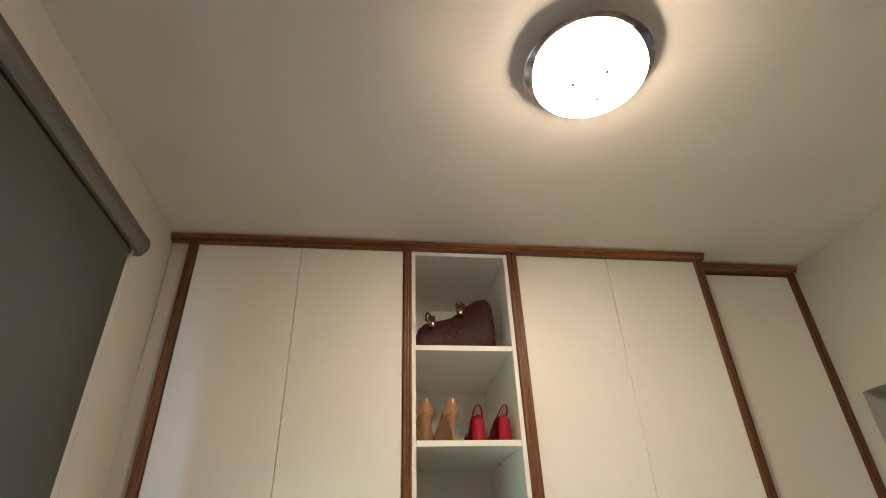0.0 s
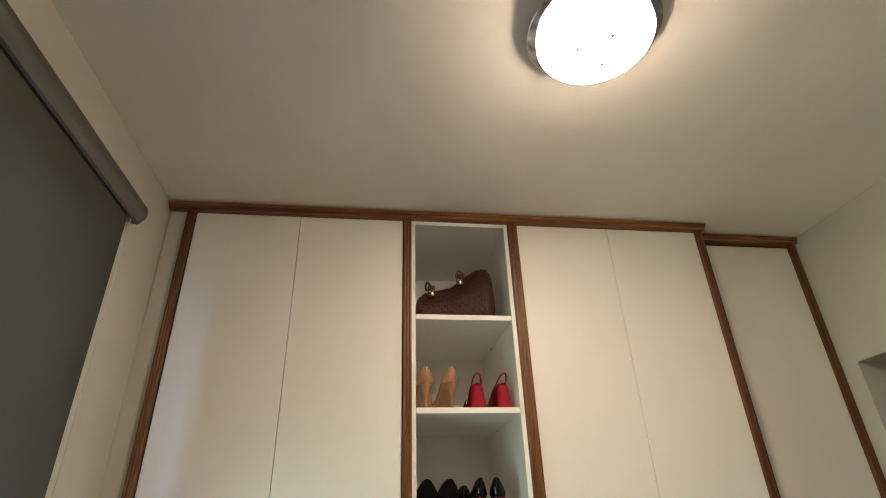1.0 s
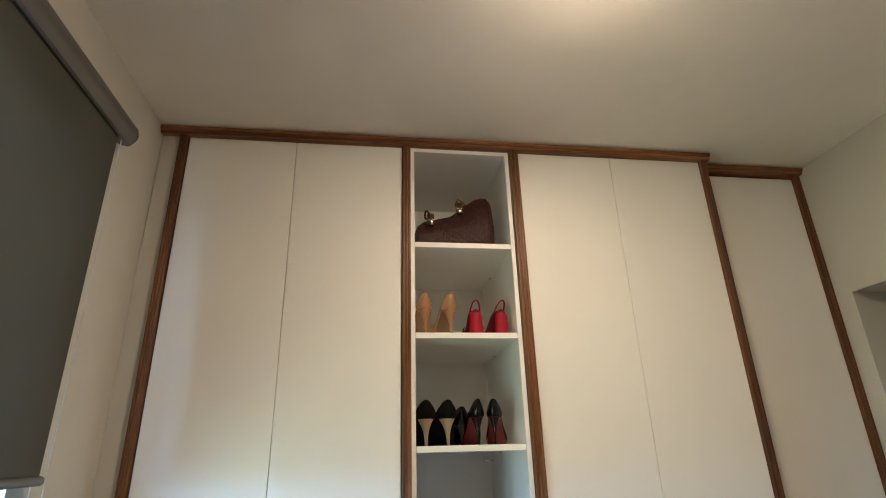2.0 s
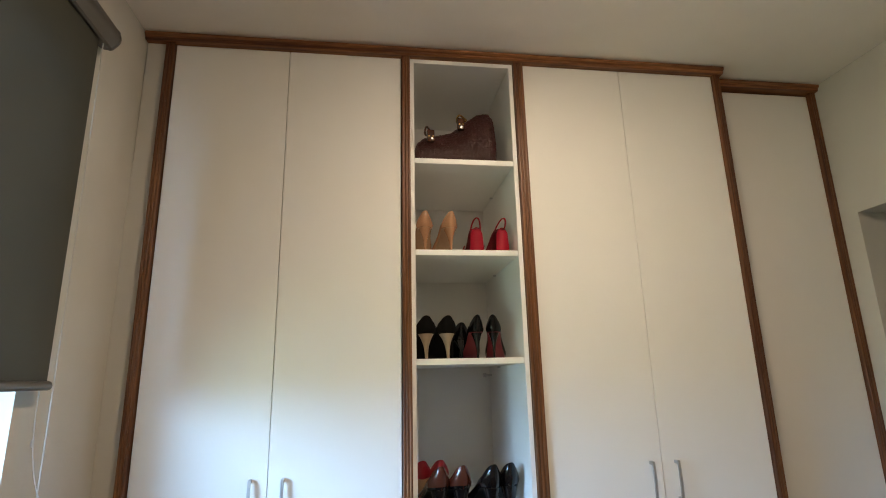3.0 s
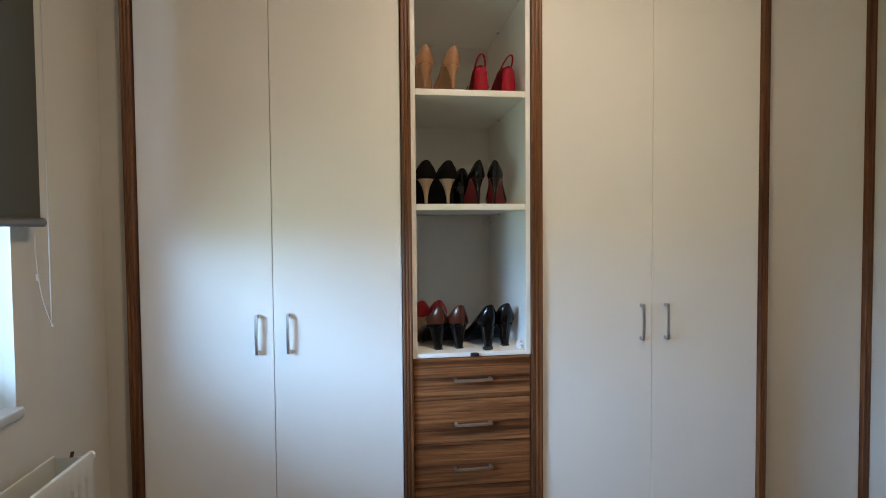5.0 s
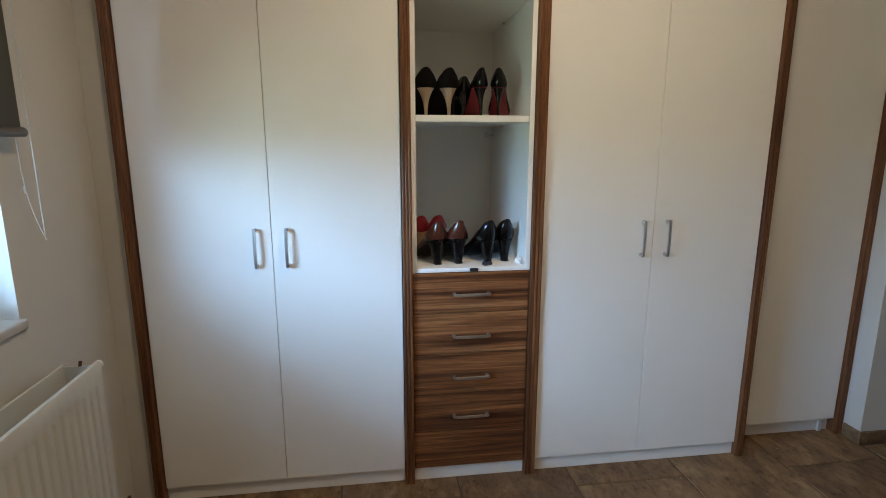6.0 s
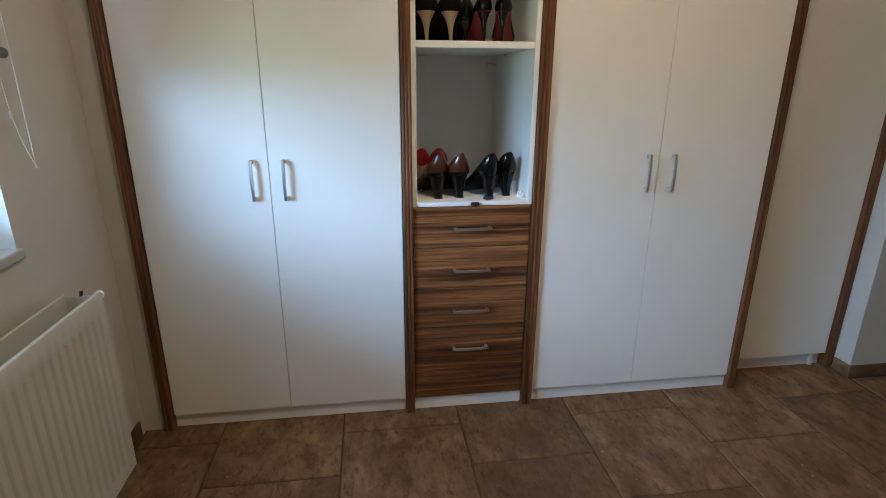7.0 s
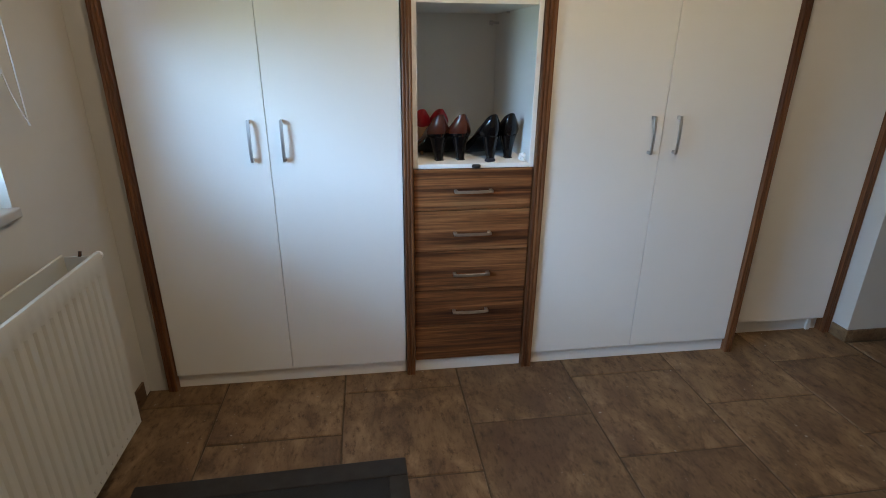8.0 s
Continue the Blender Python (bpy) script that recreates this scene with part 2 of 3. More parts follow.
TAN_SOLE = leather("tan_sole", (0.36, 0.22, 0.12), 0.5)
COGNAC = leather("brown_leather", (0.075, 0.020, 0.012), 0.18, 0.05, 0.3)
LINING = leather("beige_lining", (0.50, 0.38, 0.27), 0.6)
BAG = leather("burgundy_brown_woven_leather", (0.042, 0.0078, 0.0066), 0.30, 0.3, 0.0, 0.4)
n = Nodes(BAG)
weft = n.noise(n.coords((150, 150, 55)), 1.0, 3.0, 0.6)
warp = n.noise(n.coords((55, 150, 150)), 1.0, 3.0, 0.6)
n.bump(weft, 0.8, 0.004, n.bump(warp, 0.7, 0.004))
n.rough(weft, 0.25, 0.6)
HORN = leather("tortoise_ring", (0.060, 0.019, 0.008), 0.18, 0.02, 0.5)
TISSUE = material("white_plastic_wrap", (0.75, 0.76, 0.76), 0.3)

# ---- the room ----
XW, XE, YN, YS, H = -0.11, 2.87, 0.62, -3.0, 2.65
WIN = (-1.56, -0.45, 0.866, 2.30)  # y0, y1, z0, z1 of the window opening
DOOR = (-0.88, 0.0, 1.99)  # y0, y1, top of the doorway


def west_wall():
    y0, y1, z0, z1 = WIN
    bm = block((XW - 0.36, YS, 0), (XW, y0, H))
    block((XW - 0.36, y1, 0), (XW, YN, H), bm=bm)
    block((XW - 0.36, y0, 0), (XW, y1, z0), bm=bm)
    block((XW - 0.36, y0, z1), (XW, y1, H), bm=bm)
    return bm


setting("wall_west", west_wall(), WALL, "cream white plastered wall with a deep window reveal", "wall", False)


def east_wall():
    y0, y1, top = DOOR
    bm = block((XE, YS, 0), (XE + 0.34, y0, H))
    block((XE, y1, 0), (XE + 0.34, YN, H), bm=bm)
    block((XE, y0, top), (XE + 0.34, y1, H), bm=bm)
    return bm


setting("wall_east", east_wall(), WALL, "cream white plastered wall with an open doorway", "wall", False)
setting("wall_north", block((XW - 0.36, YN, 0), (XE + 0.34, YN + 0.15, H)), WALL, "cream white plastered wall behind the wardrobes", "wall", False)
setting("wall_south", block((XW - 0.36, YS - 0.15, 0), (XE + 0.34, YS, H)), BOUNCE_WHITE, "unseen plastered wall across the room, extra white to bounce light", "wall", False)
setting("ceiling", block((XW - 0.36, YS - 0.15, H), (XE + 0.34, YN + 0.15, H + 0.15)), CEILING, "matt off-white plastered ceiling", "ceiling", False)
# passage beyond the doorway
hall = block((XE + 0.34, 0.0, 0), (XE + 1.3, 0.12, 2.4))
block((XE + 0.34, -1.0, 0), (XE + 1.3, -0.88, 2.4), bm=hall)
block((XE + 1.3, -1.0, 0), (XE + 1.42, 0.12, 2.4), bm=hall)
block((XE + 0.34, -1.0, 2.4), (XE + 1.42, 0.12, 2.5), bm=hall)
setting("wall_passage", hall, WALL, "cream white walls of the unlit passage", "wall", False)
floor = setting("floor", block((XW - 0.36, YS - 0.15, -0.12), (XE + 1.42, YN + 0.15, -0.005)), GROUT, "brown stone-look floor tiles with dark joints", "floor", False)

# window
y0, y1, z0, z1 = WIN
window = thing("window_1", XW - 0.15, (y0 + y1) / 2, z0, 0, "white framed window with clear glass in a deep reveal", "window", "", "structure")
hw, hh = (y1 - y0) / 2, z1 - z0
bm = block((-0.035, -hw, 0.0), (0.035, -hw + 0.10, hh), 0.004)
block((-0.035, hw - 0.10, 0.0), (0.035, hw, hh), 0.004, bm=bm)
block((-0.035, -hw + 0.10, 0.0), (0.035, hw - 0.10, 0.10), 0.004, bm=bm)
block((-0.035, -hw + 0.10, hh - 0.10), (0.035, hw - 0.10, hh), 0.004, bm=bm)
part("window_frame", bm, PLASTIC, window)
pane = part("pane", block((-0.008, -hw + 0.095, 0.095), (0.008, hw - 0.095, hh - 0.095)), GLASS, window)
pane.visible_shadow = False
part("window_sill", block((0.035, -hw - 0.012, -0.026), (0.164, hw + 0.012, 0.001), 0.006, 3), SILL, window, "pale grey stone window board with rounded front edge")


def skirting(name, a, b, label):
    setting(name, block(a, b, 0.003), TILE, label, "baseboard")


skirting("baseboard_west", (XW, YS, 0.0), (XW + 0.009, -0.045, 0.075), "brown tile skirting along the window wall")
skirting("baseboard_east", (XE - 0.009, 0.0, 0.0), (XE, 0.078, 0.06), "brown tile skirting beside the doorway")
skirting("baseboard_doorway", (XE - 0.009, -0.009, 0.0), (XE + 1.3, 0.0, 0.06), "brown tile skirting along the doorway side")
skirting("baseboard_east_rear", (XE - 0.009, YS, 0.0), (XE, DOOR[0], 0.06), "brown tile skirting along the wall")

# ---- wardrobes ----
TOP = 2.617


def bow_handle(parent, x, y, z, upright=True, half=0.0685):
    """A bowed flat steel pull on two feet."""
    rise, rings = 0.027, []
    for k in range(15):
        s = -1 + 2 * k / 14
        out = rise * (1 - 0.16 * s * s) if abs(s) < 0.999 else rise * 0.80
        wide = 0.0058 - 0.0006 * s * s
        prof = [(-wide, -out), (-wide * 0.8, -out - 0.0035), (wide * 0.8, -out - 0.0035), (wide, -out), (wide * 0.8, -out + 0.003), (-wide * 0.8, -out + 0.003)]
        rings.append([((a, b, s * half) if upright else (s * half, b, a)) for a, b in prof])
    bm = loft(rings)
    for s in (-1, 1):
        c = s * (half - 0.006)
        if upright:
            block((-0.0048, -rise * 0.86, c - 0.006), (0.0048, 0.0, c + 0.006), 0.0015, 1, bm)
        else:
            block((c - 0.006, -rise * 0.86, -0.0048), (c + 0.006, 0.0, 0.0048), 0.0015, 1, bm)
    for v in bm.verts:
        v.co += Vector((x, y, z))
    return part("handle", bm, STEEL, parent, "bowed brushed steel pull handle")


def cabinet(x0, x1, handles, label, split=0.0):
    """A tall two-door wardrobe with the doors shut."""
    c = thing("wardrobe_cabinet", (x0 + x1) / 2, 0.0, 0.0, 0, label, "wardrobe", "tall two-door wardrobes")
    w = (x1 - x0) / 2
    bm = block((-w, 0.022, 0.0582), (-w + 0.018, 0.60, TOP))
    block((w - 0.018, 0.022, 0.058), (w, 0.60, TOP), bm=bm)
    block((-w + 0.018, 0.022, 0.058), (w - 0.018, 0.60, 0.076), bm=bm)
    block((-w + 0.018, 0.022, TOP - 0.018), (w - 0.018, 0.60, TOP), bm=bm)
    block((-w + 0.018, 0.585, 0.076), (w - 0.018, 0.60, TOP - 0.018), bm=bm)
    part("body", bm, WHITE, c, smooth=False)
    part("plinth", block((-w, 0.013, 0.0), (w, 0.030, 0.0575), 0.001, 1), WHITE, c)
    for a, b, hx in ((-w + 0.002, split - 0.0012, handles[0] - (x0 + x1) / 2), (split + 0.0012, w - 0.002, handles[1] - (x0 + x1) / 2)):
        door = part("door", block((a, 0.0, 0.058), (b, 0.019, TOP - 0.002), 0.0012, 2), WHITE, c)
        bow_handle(door, hx, 0.0, 0.947)
    return c


cabinet(-0.002, 0.876, (0.377, 0.481), "white laminate two-door wardrobe with steel handles beside the window", -0.007)
cabinet(1.392, 2.268, (1.779, 1.877), "white laminate two-door wardrobe with steel handles beside the corner panel", -0.005)

# open shelving with drawers between the two wardrobes
SX0, SX1 = 0.911, 1.347
unit = thing("shelf_unit", (SX0 + SX1) / 2, 0.0, 0.0, 0, "open white shelf tower over four walnut drawers", "shelf unit")
w = (SX1 - SX0) / 2
for s in (-1, 1):
    part("side_panel", block((min(s * w, s * (w - 0.017)), 0.0, 0.839), (max(s * w, s * (w - 0.017)), 0.60, TOP), 0.0008, 1), SHELF_WHITE, unit)
    part("lower_side", block((min(s * w, s * (w - 0.017)), 0.022, 0.055), (max(s * w, s * (w - 0.017)), 0.60, 0.838)), WALNUT_UP, unit)
part("back_panel", block((-w + 0.017, 0.600, 0.83), (w - 0.017, 0.612, TOP - 0.017)), SHELF_WHITE, unit)
part("top_panel", block((-w + 0.017, 0.001, TOP - 0.018), (w - 0.017, 0.599, TOP), 0.0008, 1), SHELF_WHITE, unit)
SHELVES = (2.176, 1.802, 1.394)
for z in SHELVES:
    part("shelf", block((-w + 0.018, 0.003, z - 0.022), (w - 0.018, 0.599, z), 0.001, 2), SHELF_WHITE, unit)
BOTTOM = 0.855
part("bottom_board", block((-w + 0.018, 0.001, BOTTOM - 0.016), (w - 0.018, 0.599, BOTTOM), 0.001, 2), SHELF_WHITE, unit)
part("plinth", block((-w, 0.010, 0.0), (w, 0.026, 0.0545), 0.001, 1), WHITE, unit)
edges = (0.838, 0.684, 0.525, 0.364, 0.209, 0.055)
for k in range(5):
    front = block((-w + 0.002, -0.001, edges[k + 1] + 0.0015), (w - 0.002, 0.018, edges[k] - 0.0015), 0.0022, 2)
    if k == 4:
        part("kick_panel", front, WALNUT_ACROSS, unit, "fixed walnut panel under the drawers")
        continue
    drawer = part("drawer", front, WALNUT_ACROSS, unit, "walnut drawer front with level grain")
    bow_handle(drawer, -0.001, -0.001, (0.758, 0.597, 0.434, 0.276)[k], False, 0.070)
    part("drawer_box", block((-w + 0.03, 0.018, edges[k + 1] + 0.02), (w - 0.03, 0.45, edges[k] - 0.03)), SHELF_WHITE, drawer)
# shelf fittings
for z in SHELVES:
    for s in (-1, 1):
        part("shelf_pin", tube([(s * (w - 0.017), 0.385, z - 0.026), (s * (w - 0.030), 0.385, z - 0.026)], 0.0045, 8), CHROME, unit)
bm = tube([(w - 0.017, 0.560, 1.335), (w - 0.050, 0.560, 1.335)], [0.0055, 0.0055], 10)
bm2 = tube([(w - 0.044, 0.560, 1.335), (w - 0.058, 0.560, 1.335)], [0.010, 0.009], 12)
part("hook", merged(bm, bm2), CHROME, unit, "small chrome wardrobe rod stub")


def reeded(width, deep, reeds=3):
    """Outline of a post with rounded reeds on its front."""
    half = width / 2
    pts = [(-half, deep), (-half, 0.004)]
    step = width / reeds
    for k in range(reeds):
        c = -half + step * (k + 0.5)
        for a in range(7):
            t = math.pi * (1 - a / 6)
            pts.append((c + math.cos(t) * step * 0.46, 0.002 - math.sin(t) * 0.0030))
    pts += [(half, 0.004), (half, deep)]
    return pts


def post(x, y, width, deep, label):
    p = thing("trim_post", x, y, 0.0, 0, label, "trim post", "fluted walnut posts")
    part("moulding", extrude_z(reeded(width, deep), 0.0, TOP), WALNUT_UP, p)
    return p


post(-0.0200, -0.016, 0.032, 0.12, "fluted dark walnut post beside the white filler strip")
post(0.894, -0.016, 0.034, 0.05, "fluted walnut post beside the open shelves")
post(1.3695, -0.016, 0.041, 0.05, "fluted walnut post beside the open shelves")
post(2.2835, -0.016, 0.031, 0.12, "fluted walnut post at the step in the wardrobe front")
post(2.8525, 0.084, 0.033, 0.05, "fluted dark walnut post in the corner by the doorway")
strip = block((XW, 0.0, 0.0), (-0.0365, 0.018, 2.12), 0.0006, 1)
block((XW + 0.0028, 0.0, 2.12), (-0.0365, 0.018, TOP), 0.0006, 1, strip)
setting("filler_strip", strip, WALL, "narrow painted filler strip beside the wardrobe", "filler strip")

corner = thing("corner_cabinet", 2.57, 0.10, 0.0, 0, "set-back white laminate corner cabinet without handles", "cabinet")
part("door", block((-0.262, 0.0, 0.070), (0.262, 0.019, TOP - 0.012), 0.0012, 2), WHITE, corner)
part("plinth", block((-0.262, 0.030, 0.0), (0.262, 0.046, 0.069), 0.001, 1), WHITE, corner)
part("body", block((-0.262, 0.047, 0.07), (0.262, 0.50, TOP - 0.012)), WHITE, corner, smooth=False)
part("foot", block((0.205, 0.018, 0.0), (0.225, 0.029, 0.068), 0.002, 1), PLASTIC, corner, "white adjustable plinth foot")


def cornice(x0, x1, y, label):
    c = thing("cornice", (x0 + x1) / 2, y, TOP, 0, label, "cornice", "walnut cornices")
    hw = (x1 - x0) / 2
    prof = [(0.06, 0.0), (-0.024, 0.0), (-0.029, 0.004), (-0.029, 0.011), (-0.035, 0.014), (-0.039, 0.020), (-0.037, 0.027), (-0.031, 0.031), (0.06, 0.031)]
    xs = [-hw, -hw + 0.004, hw - 0.004, hw]
    rings = []
    for x, shrink in zip(xs, (0.86, 1.0, 1.0, 0.86)):
        rings.append([(x, yy if yy > 0 else yy * shrink, zz) for yy, zz in prof])
    part("moulding", loft(rings), WALNUT_CROWN_LIT, c)


cornice(XW + 0.002, 2.310, -0.004, "long profiled walnut cornice under the ceiling")
cornice(2.312, XE - 0.002, 0.088, "short profiled walnut cornice over the corner cabinet")

# ---- ceiling lamp ----
LX, LY = 1.338, -1.075
lamp = thing("ceiling_lamp", LX, LY, H, 0, "round ceiling lamp with bubbled chrome plate and lit opal glass", "ceiling lamp")
part("mount", lathe([(0.06, 0.0), (0.06, -0.040)], 32), PLASTIC, lamp)
part("back_plate", lathe([(0.05, -0.038), (0.180, -0.040), (0.184, -0.043), (0.184, -0.046), (0.178, -0.048), (0.05, -0.048)], 72), PLATE, lamp, "thin bubbled mirror-bright plate")
part("diffuser_rim", lathe([(0.150, -0.049), (0.157, -0.050), (0.1595, -0.054), (0.1595, -0.076)], 72, caps=False), OPAL_RIM, lamp, "dimmer side wall of the opal glass")
part("diffuser", lathe([(0.1595, -0.076), (0.156, -0.0835), (0.146, -0.090), (0.128, -0.099), (0.100, -0.1065), (0.065, -0.1115), (0.03, -0.114), (0.002, -0.115)], 72), OPAL, lamp, "glowing opal glass dome")
for a in (178, 293, 56):
    cx, cy = 0.056 * math.cos(radians(a)), 0.056 * math.sin(radians(a))
    part("screw", lathe([(0.0050, -0.108), (0.0050, -0.1170), (0.0035, -0.1190)], 16, cx, cy), SCREW, lamp)

# ---- roller blind ----
BX = XW + 0.038
blind = thing("roller_blind", BX, -0.95, 2.392, 0, "half lowered dark grey roller blind with aluminium cassette", "roller blind")
ye = 0.612
prof = []
for k in range(28):
    a = 2 * math.pi * k / 28
    r = 0.037 + (0.0035 if 3 <= k <= 4 or 22 <= k <= 23 else 0.0)
    prof.append((math.cos(a) * r, math.sin(a) * r))
bm = loft([[(x, y, z) for x, z in prof] for y in (-ye, ye - 0.012)])
part("cassette", bm, ALU, blind)
for s in (-1, 1):
    rings = [[(x * f, s * (ye - 0.012 + d), z * f) for x, z in prof] for f, d in ((1.03, 0.0), (1.03, 0.008), (0.95, 0.012))]
    part("end_cap", loft(rings), ALU, blind)
part("fabric", block((-0.0015, -0.555, -1.060), (-0.0003, 0.556, -0.03)), FABRIC, blind, "plain grey blackout cloth")
bm = tube([(-0.001, -0.562, -1.065), (-0.001, 0.562, -1.065)], 0.0125, 14)
part("bottom_bar", bm, ALU, blind)
loop = []
for k in range(21):
    s = k / 20
    loop.append((0.004 + 0.004 * math.sin(s * 3), 0.572 + 0.008 * s ** 3, -0.03 - 1.308 * s))
part("chain", tube(loop, 0.0017, 6), CHAIN, blind, "thin white bead chain")
back = []
for k in range(17):
    s = k / 16
    back.append((-0.016 + 0.024 * s ** 3, 0.558 + 0.022 * s ** 3, -1.07 - 0.268 * s))
part("chain", tube(back, 0.0015, 6), CHAIN, blind, "thin white bead chain")
part("chain_joint", tube([(-0.0145, 0.5600, -1.198), (-0.0140, 0.5606, -1.216)], 0.0042, 8), CHAIN, blind)

# ---- radiator ----
rad = thing("radiator", XW + 0.016, -0.38, 0.0, 0, "white ribbed panel radiator on the wall under the window", "radiator")
RZ0, RZ1, RL = 0.152, 0.718, 1.06


def ribbed(x_face, depth):
    """Pressed steel sheet with upright flutes; flat bands at top and foot."""
    pitch, ys = 0.0333, []
    y = -0.028
    ys.append((0.0, 0))
    while y > -RL + 0.03:
        ys += [(y, 0), (y - 0.006, 1), (y - 0.0165, 1), (y - 0.0225, 0)]
        y -= pitch
    ys.append((-RL, 0))
    zs = [(RZ0, 0), (RZ0 + 0.030, 0), (RZ0 + 0.046, 1), (RZ1 - 0.060, 1), (RZ1 - 0.044, 0), (RZ1 - 0.006, 0), (RZ1, -0.45)]
    bm = bmesh.new()
    grid = [[bm.verts.new((x_face - depth * (a * b if b > 0 else -b), yy, zz)) for yy, a in ys] for zz, b in zs]
    for r0, r1 in zip(grid, grid[1:]):
        for k in range(len(ys) - 1):
            bm.faces.new((r0[k], r0[k + 1], r1[k + 1], r1[k]))
    made = bmesh.ops.extrude_face_region(bm, geom=bm.faces[:])
    for e in made["geom"]:
        if isinstance(e, bmesh.types.BMVert):
            e.co.x -= 0.010
    return bm


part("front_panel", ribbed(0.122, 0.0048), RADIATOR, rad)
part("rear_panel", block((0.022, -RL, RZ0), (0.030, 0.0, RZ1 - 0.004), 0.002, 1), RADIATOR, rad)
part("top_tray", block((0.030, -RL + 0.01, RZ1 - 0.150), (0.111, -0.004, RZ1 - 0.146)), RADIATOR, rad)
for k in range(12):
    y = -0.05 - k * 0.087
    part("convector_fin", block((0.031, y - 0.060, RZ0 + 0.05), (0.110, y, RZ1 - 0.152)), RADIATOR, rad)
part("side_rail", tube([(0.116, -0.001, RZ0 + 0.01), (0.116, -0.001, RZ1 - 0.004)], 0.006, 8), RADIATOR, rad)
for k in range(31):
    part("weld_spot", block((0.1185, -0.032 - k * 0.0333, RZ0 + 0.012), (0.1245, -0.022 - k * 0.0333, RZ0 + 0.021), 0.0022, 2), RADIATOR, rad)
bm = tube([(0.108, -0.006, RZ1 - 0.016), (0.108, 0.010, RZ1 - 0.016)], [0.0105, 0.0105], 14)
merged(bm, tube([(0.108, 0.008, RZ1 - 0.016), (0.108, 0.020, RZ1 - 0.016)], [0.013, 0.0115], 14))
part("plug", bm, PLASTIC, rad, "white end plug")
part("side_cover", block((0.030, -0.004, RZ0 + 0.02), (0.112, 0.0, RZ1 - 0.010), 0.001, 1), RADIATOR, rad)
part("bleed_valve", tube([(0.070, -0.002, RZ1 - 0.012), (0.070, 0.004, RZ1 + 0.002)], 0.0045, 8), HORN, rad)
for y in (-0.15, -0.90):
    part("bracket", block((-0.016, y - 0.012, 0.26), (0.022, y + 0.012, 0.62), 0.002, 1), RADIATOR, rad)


# ---- shoes ----
def ease(t):
    t = min(max(t, 0.0), 1.0)
    return t * t * (3 - 2 * t)


def sole_z(s, h):
    return h - (h - 0.007) * ease((s - 0.17) / 0.53) + 0.006 * max(0.0, s - 0.8) / 0.2


def half_width(s, toe):
    heel = 0.0335 * math.sqrt(min(1.0, max(s, 0.0) / 0.13)) if s < 0.13 else 0.0335
    ball = math.exp(-((s - 0.68) / 0.20) ** 2) * 0.0150
    tip = 1.0 if s < 0.74 else max(0.0, 1 - ((s - 0.74) / 0.262) ** toe) ** 0.8
    waist = -0.003 * math.exp(-((s - 0.36) / 0.12) ** 2)
    return (heel + ball + waist) * tip


STATIONS = (0.0, 0.004, 0.013, 0.028, 0.048, 0.072, 0.095, 0.113, 0.125, 0.13, 0.16, 0.2, 0.28, 0.37, 0.46, 0.55, 0.63, 0.69, 0.74, 0.79, 0.84, 0.89, 0.93, 0.965, 0.99, 1.0)


def collar(s, h, counter, throat):
    zs = sole_z(s, h)
    dip = 0.52 * counter
    side = counter - dip + dip * math.sqrt(max(0.0, 1 - s / 0.13))
    side += (0.036 - (counter - dip)) * ease((s - 0.13) / 0.27)
    side += 0.007 * ease((s - 0.4) / 0.3)
    return zs + side


def shell(h, length, counter, throat, toe, inset=0.0, start=0.0, cut=1.0, stop=1.0):
    """The shaped upper: walls open on top behind the throat, closed over the toes."""
    rings = []
    for s in STATIONS:
        if s < start or s > stop:
            continue
        w, zs = max(half_width(s, toe) - inset, 0.00012), sole_z(s, h) + inset * 0.5
        top = collar(min(s, throat), h, counter, throat) if s <= throat else sole_z(s, h) + 0.043 - 0.028 * ease((s - throat) / (1 - throat))
        lean = 0.68 + 0.06 * ease((s - 0.1) / 0.3)
        opening = lean if s < throat - 0.12 else lean * math.sqrt(max(0.0, (throat - s) / 0.12)) if s < throat else 0.0
        ring = []
        for k in range(17):
            u = k / 8 - 1
            side, d = (-1 if u < 0 else 1), abs(u)
            if d < 0.35:
                x, z = d / 0.35 * 0.90, 0.0
            else:
                a = min((d - 0.35) / 0.65, cut)
                if opening > 0.02:
                    bulge = 0.90 + 0.15 * math.sin(min(a * 2.2, 1.0) * math.pi / 2)
                    q = min(max((a - 0.28) / 0.72, 0.0), 1.0)
                    x = bulge + (opening - bulge) * (1 - math.sqrt(1 - 0.96 * q * q)) / 0.8
                    z = a
                else:
                    x = math.cos(a * math.pi / 2) * 0.98 + 0.02 * (1 - a)
                    z = math.sin(a * math.pi / 2)
            back = 0.006 * math.sin(min(z, 1.0) * 2.6) * max(0.0, 1 - s / 0.13)
            ring.append((side * x * w, s * length + inset * (1.0 if s < 0.3 else -1.0) * (0.5 if s in (0.0, 1.0) else 0.2) - back, zs + z * (top - zs) - (inset * 0.15 if z > 0.9 else 0.0)))
        rings.append(ring)
    bm = loft(rings, closed=False)
    bmesh.ops.remove_doubles(bm, verts=bm.verts[:], dist=0.0004)
    return bm


def outsole(h, length, toe, thick=0.004, seat=1.0):
    rings = []
    for s in STATIONS:
        w, z = max(half_width(s, toe) * 0.93 * (seat + (1 - seat) * ease(s / 0.4)), 0.0006), sole_z(s, h)
        y = 0.002 + s * (length - 0.003)
        t = thick if s > 0.6 else thick * 0.7
        rings.append([(-w, y, z), (w, y, z), (w * 0.97, y, z - t), (-w * 0.97, y, z - t)])
    return loft(rings)


